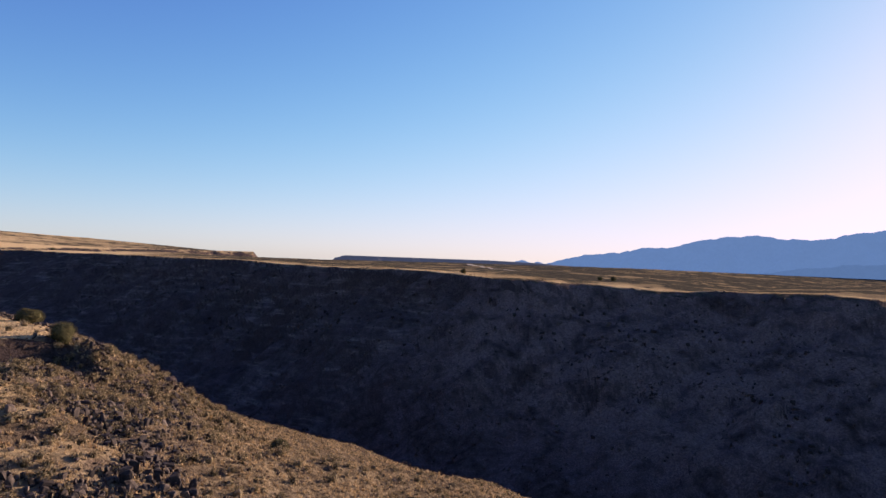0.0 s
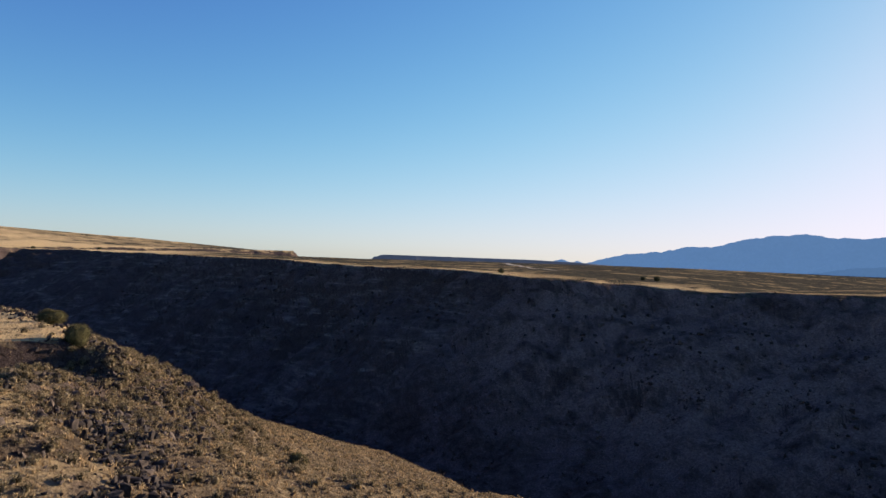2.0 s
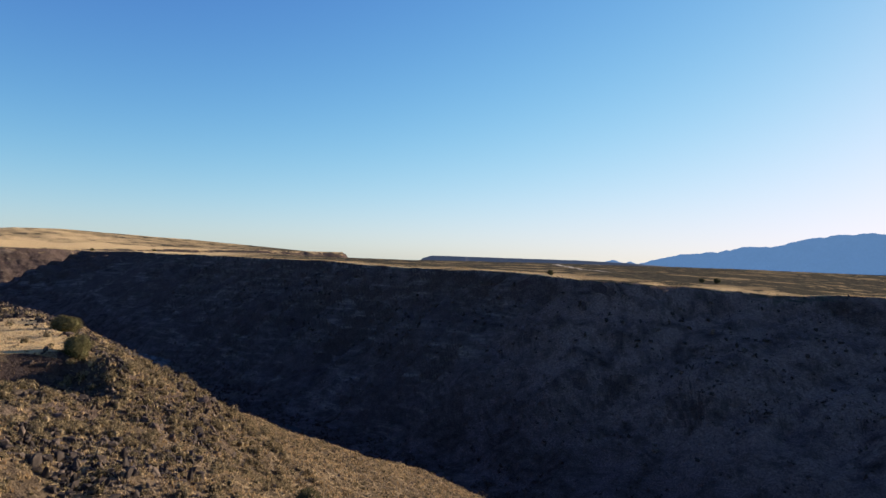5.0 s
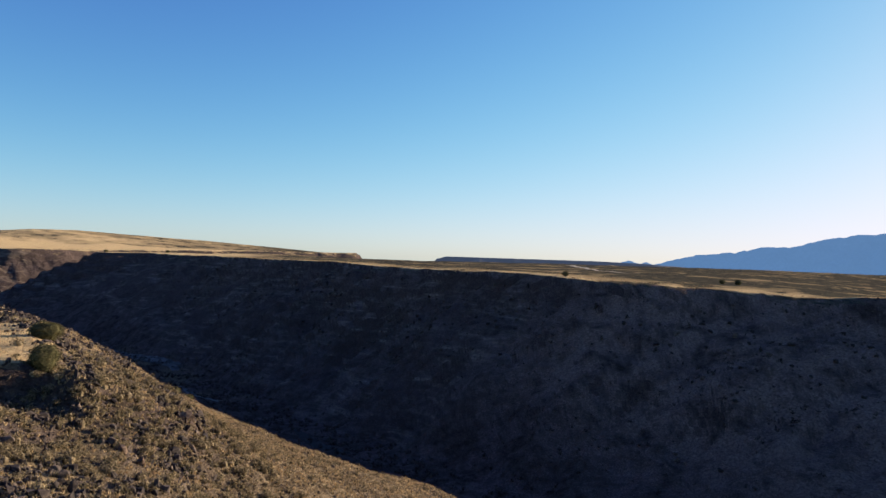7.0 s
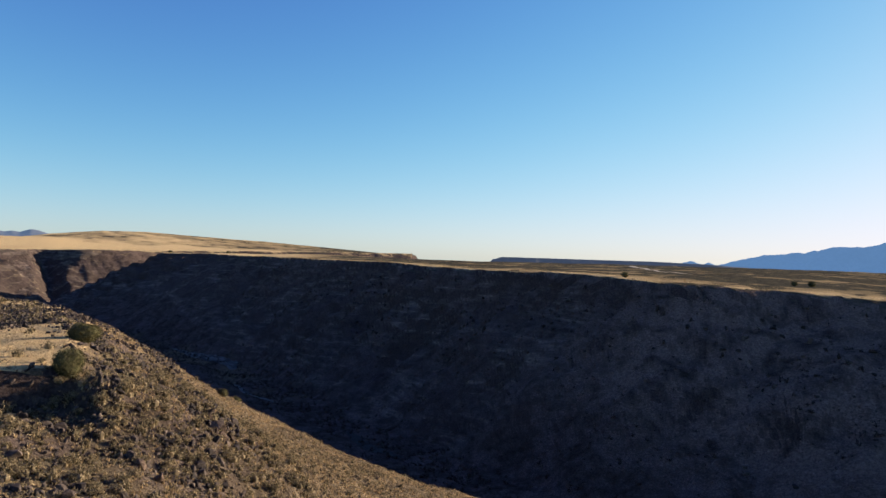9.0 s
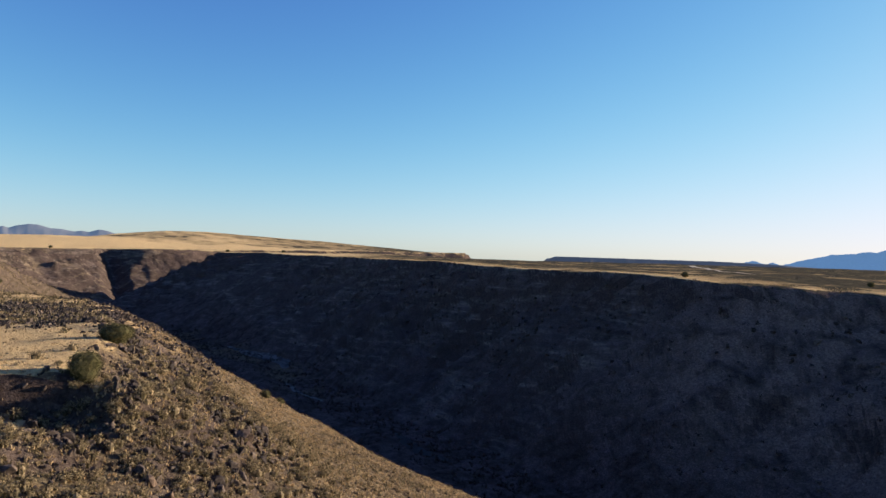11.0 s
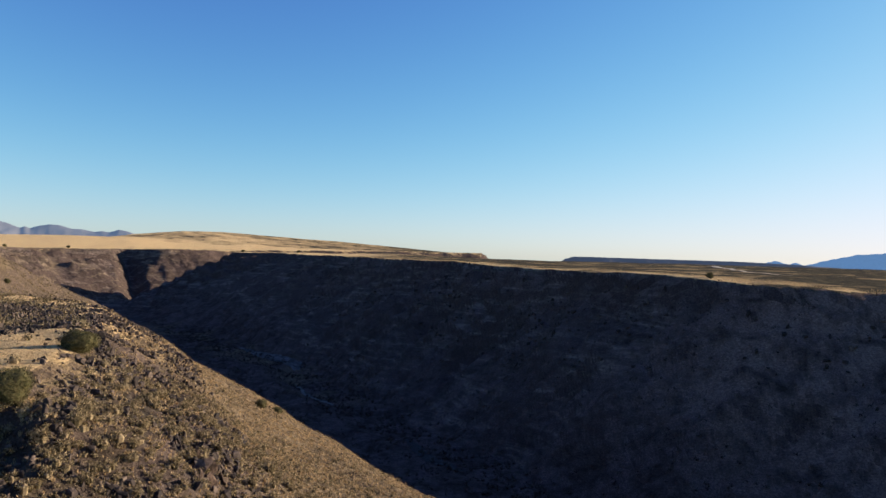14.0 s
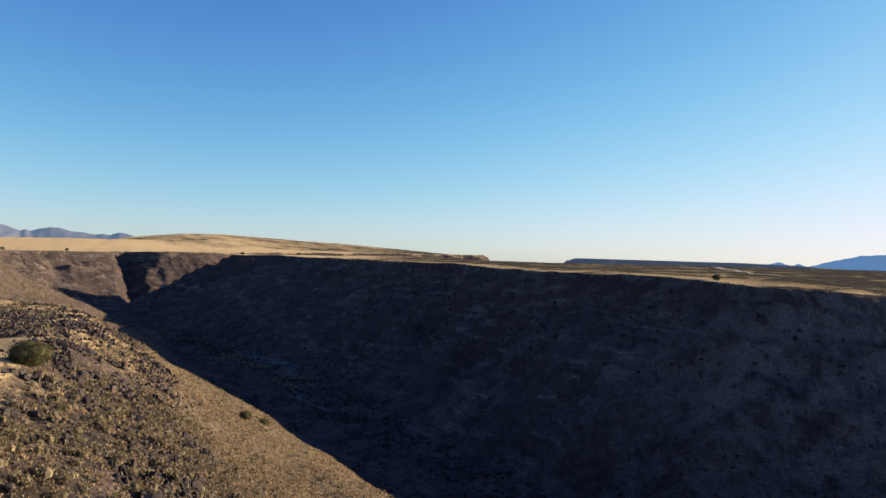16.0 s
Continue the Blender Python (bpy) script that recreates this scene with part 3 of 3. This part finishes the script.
def part(name, bm, mat, parent, label=""):
    me = bpy.data.meshes.new(name)
    bm.to_mesh(me)
    bm.free()
    me.materials.append(mat)
    ob = new(name, me)
    ob.parent = parent
    return tagged(ob, label)


def juniper(x, y, wide, high, seed, label, leaves=5200, lobes=10, group=""):
    """A rounded bushy juniper: short forked trunk, crown of leaf sprays on many lobes."""
    root = new("juniper")
    g = rng(seed)
    bm = bmesh.new()
    fork = (g.uniform(-0.1, 0.1), g.uniform(-0.1, 0.1), high * 0.2)
    tube(bm, (0, 0, -0.4), fork, wide * 0.05, wide * 0.04)
    for k in range(6):
        an = k * 1.05 + g.uniform(-0.3, 0.3)
        tube(bm, fork, (math.cos(an) * wide * 0.3, math.sin(an) * wide * 0.3, high * g.uniform(0.45, 0.75)), wide * 0.03, wide * 0.008, 5)
    part("trunk", bm, BARK, root)
    bumps = g.normal(size=(lobes * 3, 3))
    bumps /= np.linalg.norm(bumps, axis=1)[:, None]

    def shell(d):
        """Radius of the crown towards d: a dome with rounded lumps."""
        return 0.80 + 0.26 * np.exp(-(1 - (d @ bumps.T).max(1)) * 14)
    size3 = np.array([0.5 * wide, 0.5 * wide, 0.56 * high])
    mid = np.array([0, 0, 0.47 * high])
    d = g.normal(size=(leaves, 3))
    d /= np.linalg.norm(d, axis=1)[:, None]
    p = mid + d * (shell(d) * g.uniform(0.82, 1.04, leaves))[:, None] * size3
    p[:, 2] = np.maximum(p[:, 2], 0.05)
    sz = wide * 1.15 / leaves ** 0.5
    a, b = g.normal(size=(leaves, 3)), g.normal(size=(leaves, 3))
    a = a / np.linalg.norm(a, axis=1)[:, None] * sz + d * sz
    b = b / np.linalg.norm(b, axis=1)[:, None] * sz * 0.7
    v = np.stack([p - b, p + b, p + a + b * 0.4, p + a - b * 0.4], 1).reshape(-1, 3)
    q = np.arange(4 * leaves).reshape(-1, 4)
    ico = bmesh.new()
    bmesh.ops.create_icosphere(ico, subdivisions=3, radius=1.0)
    e = np.array([w.co[:] for w in ico.verts])
    inner = mid + e * (shell(e) * 0.86)[:, None] * size3
    inner[:, 2] = np.maximum(inner[:, 2], 0.05)
    core = np.array([[w.index for w in fc.verts] for fc in ico.faces]) + len(v)
    ico.free()
    crown = new("crown", tri_mesh("crown", np.vstack([v, inner]), np.vstack([q[:, [0, 1, 2]], q[:, [0, 2, 3]], core]), JUNIPER))
    crown.parent = root
    root.matrix_world = pose(x, y, ground_z(x, y) - 0.1)
    return tagged(root, label, "tree", group)


juniper(-84.6, 152.3, 5.6, 4.9, 31, "rounded dark green juniper on the edge of the grassy bench")
juniper(-116.4, 192.2, 7.6, 4.6, 32, "broad low olive green juniper beside dark boulders", 7000, 13)
juniper(*to_xy(130.6, 65.5), 4.2, 3.0, 33, "squat olive juniper low on the sunlit slope", 1200)
juniper(*to_xy(139.0, 73.0), 4.6, 3.2, 34, "squat olive juniper at the lower edge of the slope", 1200)
juniper(*to_xy(-54.5, 22.0), 3.6, 2.2, 35, "low greyish bush on the open slope", 1400)
juniper(18.3, 603.3, 5.6, 4.0, 36, "lone dark juniper near the far canyon rim", 500, group="junipers on the far rim")
juniper(146.7, 633.1, 4.6, 3.8, 37, "dark juniper on the pale grass of the far rim", 500, group="junipers on the far rim")
juniper(158.9, 632.7, 5.6, 4.6, 38, "dark juniper on the pale grass of the far rim", 500, group="junipers on the far rim")
juniper(*to_xy(630, -50), 6.0, 4.6, 39, "dark juniper on the crest of a grassy spur", 500)
for k, (u, v) in enumerate([(1560, 352), (1870, -20), (1780, -150), (1740, 520), (1500, 470)]):
    juniper(*to_xy(u, v), 9.0, 6.5, 50 + k, "small dark juniper far off on the canyon rim", 300, group="junipers along the distant rim")


# ---- near side: dry flower stalk ----
def agave(x, y, high):
    root = new("agave")
    bm = bmesh.new()
    tube(bm, (0, 0, -0.1), (0.05, 0.02, high), 0.06, 0.025, 6)
    part("stalk", bm, STALK, root, "dry brown flower stalk")
    bm = bmesh.new()
    for k in range(7):
        an, h = k * 2.4, high * (0.66 + 0.05 * k)
        tube(bm, (0.04, 0, h), (math.cos(an) * 0.32, math.sin(an) * 0.32, h + 0.16), 0.02, 0.06, 5)
    part("seed_head", bm, STALK, root)
    bm = bmesh.new()
    for k in range(16):
        an = k * 2.4
        tube(bm, (0, 0, 0.05), (math.cos(an) * 0.5, math.sin(an) * 0.5, 0.22 + 0.02 * k), 0.07, 0.006, 5)
    part("rosette", bm, SCRUB, root, "spiky grey-green rosette")
    root.matrix_world = pose(x, y, ground_z(x, y))
    return tagged(root, "agave with a tall dry flower stalk on the slope", "agave")


agave(*to_xy(171.5, 110.0), 5.0)


# ---- near side: boulders ----
ROCKS = [rock(100 + k, h) for k, h in enumerate((0.6, 0.8, 0.95, 1.2, 1.4, 0.7, 1.1, 0.55))]
ROCK_MESH = [tri_mesh("boulder", v, f, BASALT) for v, f in ROCKS]


def free_standing(seed, n, u0, u1, v0, v1, keep, most):
    u, v, x, y, g = sample(seed, n, u0, u1, v0, v1, keep)
    return x[:most], y[:most], g


x, y, g = free_standing(7, 5000, -34, 34, -2, 34, lambda u, v: rocky(u, v) * np.maximum(below_rim(u, v) > 4, hollow(u, v) > 0.35) * (np.hypot(u - 0.5, v - 1.5) > 6), 285)
z = height(x, y)
for k in range(len(x)):
    s = g.uniform(0.26, 0.62) * (1.4 if g.uniform() < 0.10 else 1.0)
    b = new("boulder", ROCK_MESH[int(g.integers(0, 8))])
    b.matrix_world = Matrix.LocRotScale((x[k], y[k], z[k] + s * 0.2), Euler((g.uniform(-0.35, 0.35), g.uniform(-0.35, 0.35), g.uniform(0, 6.28))), (s, s * g.uniform(0.7, 1.0), s * g.uniform(0.8, 1.2)))
    tagged(b, "angular dark basalt boulder on the scrubby slope", "boulder", "boulders of the near outcrop")

TAN = plain_material("tan_basalt", [(0.30, (0.030, 0.020, 0.015)), (0.52, (0.085, 0.056, 0.038)), (0.75, (0.190, 0.132, 0.088))], 2.2, 0.9, 0.12)
for k, (du, dv, s) in enumerate(((0, 26, 1.7), (1.6, 27.4, 1.3), (-1.8, 27.2, 1.4), (0.4, 29.2, 1.2), (3.2, 25.6, 1.1), (-3.4, 25.4, 1.2), (-24.5, 9.0, 1.1), (-27, 11, 0.9))):
    b = new("boulder", tri_mesh("boulder", *rock(140 + k, 1.2, 14), TAN))
    x, y = to_xy(du, dv)
    b.matrix_world = Matrix.LocRotScale((x, y, ground_z(x, y) + 0.3 * s), Euler((0.1 * k - 0.3, 0.2 - 0.1 * k, k)), (s, s * 0.8, s))
    tagged(b, "tan weathered rock block standing out of the slope", "boulder", "tan blocks of the outcrop")

u, v, x, y, g = sample(8, 60000, -90, 330, -40, 70, lambda u, v: rocky(u, v) * 0.85 * (np.hypot(u - 0.5, v - 1.5) > 5))
tagged(join_scatter("boulder_field", ROCKS, x, y, g.uniform(0.30, 0.66, len(x)) * g.choice([1, 1, 1, 1.7], len(x)), BASALT, 81, -0.15), "broken dark basalt along the canyon rim", "rocks", kind="stuff")
u, v, x, y, g = sample(9, 9000, -110, 420, -60, 120, lambda u, v: 0.05 + 0.5 * step(-1, 5, below_rim(u, v)))
tagged(join_scatter("loose_stones", ROCKS, x, y, g.uniform(0.12, 0.42, len(x)), BASALT, 82, -0.1), "loose dark stones strewn over dry ground", "stones", kind="stuff")


# ---- near side: shrubs and grass ----
SHRUB_NEAR = [leaf_cloud(200 + k, 330, 0.13, 0.85, True, 4, 0.36) for k in range(7)]
SHRUB_MESH = [tri_mesh("shrub", v, f, SCRUB) for v, f in SHRUB_NEAR]


def shrubby(u, v):
    b = below_rim(u, v)
    brushy = np.maximum(step(-1, 7, b), 0.95 * step(-7, -14, u))
    return np.clip(0.02 + brushy * (0.8 - 0.3 * step(40, 65, b)) + 0.5 * fbm(u / 11, v / 11, 3, 55) * brushy + 0.7 * hollow(u, v), 0.02, 1)


x, y, g = free_standing(17, 2500, -38, 40, -16, 44, shrubby, 295)
z = height(x, y)
for k in range(len(x)):
    s = g.uniform(0.8, 1.7)
    b = new("shrub", SHRUB_MESH[int(g.integers(0, 7))])
    b.matrix_world = Matrix.LocRotScale((x[k], y[k], z[k] - 0.05), Euler((0, 0, g.uniform(0, 6.28))), (s, s, s * g.uniform(0.75, 1.2)))
    tagged(b, "low olive brown desert shrub on the rocky slope", "shrub", "shrubs of the near slope")

u, v, x, y, g = sample(18, 2900, -110, 75, -50, 100, lambda u, v: shrubby(u, v) * 0.8)
tagged(join_scatter("scrub", [leaf_cloud(210 + k, 130, 0.20, 0.85, True, 3, 0.36) for k in range(7)], x, y, g.uniform(0.45, 1.5, len(x)) * (1 - 0.5 * step(35, 60, v)), SCRUB, 83), "olive and brown desert scrub on the near slope", "scrub", kind="stuff")
SHRUB_FAR = [leaf_cloud(290 + k, 12, 0.55, lobes=1) for k in range(5)]
SHRUB_MID = [leaf_cloud(230 + k, 24, 0.36, lobes=1, spread=0.2) for k in range(6)]
u, v, x, y, g = sample(19, 10500, 75, 420, -60, 150, lambda u, v: shrubby(u, v) * 0.7)
tagged(join_scatter("slope_scrub", SHRUB_MID, x, y, g.uniform(0.4, 1.05, len(x)), SCRUB, 84), "small shrubs dotted over the sunlit canyon slope", "scrub", kind="stuff")
u, v, x, y, g = sample(29, 10000, -110, 75, 30, 130, lambda u, v: shrubby(u, v) * 0.8)
tagged(join_scatter("slope_scrub", SHRUB_MID, x, y, g.uniform(0.3, 0.85, len(x)), SCRUB, 94), "small shrubs dotted over the sunlit canyon slope", "scrub", kind="stuff")
u, v, x, y, g = sample(33, 9000, 90, 420, -85, 12, lambda u, v: np.clip(0.35 + 1.6 * fbm(u / 18, v / 14, 4, 59), 0, 1))
tagged(join_scatter("spur_thicket", SHRUB_FAR, x, y, g.uniform(0.45, 1.3, len(x)), SCRUB, 96), "olive brush and low shrubs on the rocky spur", "scrub", kind="stuff")
SHRUB_LOW = [leaf_cloud(245 + k, 30, 0.32, 0.7, True, 1, 0.4) for k in range(6)]
u, v, x, y, g = sample(31, 16000, -110, 150, -45, 125, lambda u, v: np.clip(shrubby(u, v) + 0.12, 0, 1) * (0.45 + 0.55 * step(12, 28, below_rim(u, v))) * np.clip(0.7 + fbm(u / 6, v / 6, 3, 57), 0, 1))
tagged(join_scatter("dry_brush", SHRUB_LOW, x, y, g.uniform(0.22, 0.62, len(x)), DRY, 95), "low tan and brown brush between the shrubs", "brush", kind="stuff")
u, v, x, y, g = sample(35, 2800, -60, 26, -24, 40, lambda u, v: np.clip(shrubby(u, v), 0, 1) * np.clip(0.75 + fbm(u / 7, v / 7, 3, 62), 0, 1))
tagged(join_scatter("low_scrub", SHRUB_LOW, x, y, g.uniform(0.40, 0.95, len(x)), SCRUB, 98), "low olive shrubs packed between the outcrop rocks", "scrub", kind="stuff")
TUFTS = [tuft(260 + k) for k in range(6)]
BUNCH = [tuft(275 + k, 9) for k in range(6)]
u, v, x, y, g = sample(34, 18000, -110, 120, -45, 110, lambda u, v: np.maximum(step(0, 6, below_rim(u, v)), step(-7, -14, u)) * np.clip(0.4 + 1.4 * fbm(u / 5, v / 8, 3, 60), 0, 1))
tagged(join_scatter("bunch_grass", BUNCH, x, y, g.uniform(0.4, 0.95, len(x)), STRAW, 97, flat=0.6), "pale clumps of dry bunch grass on the slope", "grass", kind="stuff")
u, v, x, y, g = sample(20, 62000, -110, 280, -60, 125, lambda u, v: np.clip(0.75 + fbm(u / 9, v / 9, 3, 58), 0.1, 1))
tagged(join_scatter("dry_grass", TUFTS, x, y, g.uniform(0.26, 0.70, len(x)) * np.where(below_rim(u, v) < 4, 0.5, 1.0), STRAW, 85), "straw coloured tufts of dry grass", "grass", kind="stuff")

# ---- far side: scrub on the shaded wall, the floor and the tableland ----
u, v, x, y, g = sample(21, 15000, -160, 1000, 120, 560, lambda u, v: np.clip(0.5 + 1.3 * fbm(u / 40, v / 40, 3, 61), 0.05, 1) * (v < np.interp(u, [p[0] for p in FAR_RIM[:12]], [p[1] for p in FAR_RIM[:12]]) - 25))
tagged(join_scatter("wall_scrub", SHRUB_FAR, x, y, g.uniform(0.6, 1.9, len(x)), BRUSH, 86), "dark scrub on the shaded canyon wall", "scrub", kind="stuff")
u, v, x, y, g = sample(25, 9000, 100, 1150, 120, 260, lambda u, v: np.exp(-((v - np.interp(u, [p[0] for p in FLOOR[2:8]], [p[1] for p in FLOOR[2:8]])) / 28) ** 2) * np.clip(0.55 + 1.2 * fbm(u / 18, v / 18, 3, 44), 0, 1))
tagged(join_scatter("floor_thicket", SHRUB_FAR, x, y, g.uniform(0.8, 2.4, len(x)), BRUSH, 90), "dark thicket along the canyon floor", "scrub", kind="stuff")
u, v, x, y, g = sample(22, 5200, -160, 1000, 300, 545, lambda u, v: np.clip(0.25 + 1.5 * fbm(u / 30, v / 30, 3, 64), 0.0, 1) * (v < np.interp(u, [p[0] for p in FAR_RIM[:12]], [p[1] for p in FAR_RIM[:12]]) - 12))
tagged(join_scatter("wall_rocks", ROCKS[:4], x, y, g.uniform(0.8, 2.4, len(x)), BASALT, 87, -0.1), "basalt blocks cropping out of the shaded wall", "rocks", kind="stuff")
u, v, x, y, g = sample(23, 9000, 1150, 2080, -260, 420, lambda u, v: np.clip(0.4 + 1.6 * fbm(u / 60, v / 60, 3, 66), 0.0, 1) * (terrain(*to_xy(u, v))[1] > 0.04))
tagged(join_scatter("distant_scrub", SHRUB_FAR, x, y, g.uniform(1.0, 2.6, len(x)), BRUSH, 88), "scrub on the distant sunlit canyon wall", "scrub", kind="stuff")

u, v, x, y, g = sample(26, 5200, 420, 1000, -130, 70, lambda u, v: np.clip(0.6 + 1.2 * fbm(u / 25, v / 25, 3, 67), 0.05, 1))
tagged(join_scatter("spur_scrub", SHRUB_FAR, x, y, g.uniform(0.6, 1.6, len(x)), SCRUB, 91), "olive scrub on a grassy spur of the canyon side", "scrub", kind="stuff")
RIM_U, RIM_V = [p[0] for p in FAR_RIM[:12]], [p[1] for p in FAR_RIM[:12]]
u, v, x, y, g = sample(27, 16000, -220, 950, 340, 580, lambda u, v: np.exp(-((v - np.interp(u, RIM_U, RIM_V) + 16) / 10) ** 2) * np.clip(0.3 + 1.6 * fbm(u / 16, v / 16, 3, 69), 0, 1))
tagged(join_scatter("rim_rocks", ROCKS[:4], x, y, g.uniform(0.4, 1.1, len(x)), BASALT, 92, -0.1), "broken dark rocks along the far canyon rim", "rocks", kind="stuff")
u, v, x, y, g = sample(28, 2600, -220, 950, 380, 720, lambda u, v: np.clip(0.3 + 1.4 * fbm(u / 40, v / 40, 3, 70), 0, 1) * (v > np.interp(u, RIM_U, RIM_V)))
tagged(join_scatter("tableland_scrub", SHRUB_FAR, x, y, g.uniform(0.3, 0.75, len(x)), SCRUB, 93), "low dark scrub on the far tableland", "scrub", kind="stuff")
CLUMPS = [tuft(320 + k, 3) for k in range(5)]
u, v, x, y, g = sample(24, 90000, -200, 900, 370, 620, lambda u, v: np.clip(0.9 - (v - np.interp(u, [p[0] for p in FAR_RIM[:12]], [p[1] for p in FAR_RIM[:12]])) / 45 + 1.4 * fbm(u / 25, v / 25, 3, 72), 0, 1) * (v > np.interp(u, [p[0] for p in FAR_RIM[:12]], [p[1] for p in FAR_RIM[:12]]) + 4))
tagged(join_scatter("rim_grass", CLUMPS, x, y, g.uniform(0.5, 0.9, len(x)), STRAW, 89), "pale dry grass along the far canyon rim", "grass", kind="stuff")


# ---- dirt track on the far tableland and the bed of the stream ----
def ribbon(name, line, widths, lift, mat):
    p = smooth_line(line, 10)
    w = np.interp(np.linspace(0, 1, len(p)), np.linspace(0, 1, len(widths)), widths)
    d = np.gradient(p, axis=0)
    d /= np.linalg.norm(d, axis=1)[:, None]
    nrm = np.column_stack([-d[:, 1], d[:, 0]])
    k = np.linspace(-0.5, 0.5, 5)
    P = p[:, None] + nrm[:, None] * (w[:, None] * k[None])[:, :, None]
    z = height(P[..., 0], P[..., 1]) + lift
    return new(name, grid_mesh(name, P[..., 0], P[..., 1], z, mat))


tagged(ribbon("dirt_track", [(38, 1180), (43, 1095), (52, 947), (58, 827), (68, 768), (95, 757), (150, 752)], [10, 9, 6, 4.5, 3.6, 3.4, 3.2], 0.35, TRACK), "pale dirt track across the far tableland", "track", kind="structure")
GRAVEL = plain_material("stream_gravel", [(0.40, (0.034, 0.029, 0.025)), (0.52, (0.058, 0.050, 0.043)), (0.66, (0.130, 0.116, 0.100))], 0.09, 0.85, 0.1)
BARS = (([(600, 212), (640, 222), (690, 214), (745, 200), (800, 192)], [1, 20, 26, 14, 1]), ([(238, 210), (262, 203), (290, 204), (318, 209)], [1, 10, 8, 1]), ([(425, 196), (470, 188), (520, 190)], [1, 9, 1]))
for line, wide in BARS:
    tagged(ribbon("stream_bed", [to_xy(u, v) for u, v in line], wide, 0.4, GRAVEL), "grey gravel bar of the stream on the canyon floor", "stream bed", kind="structure")
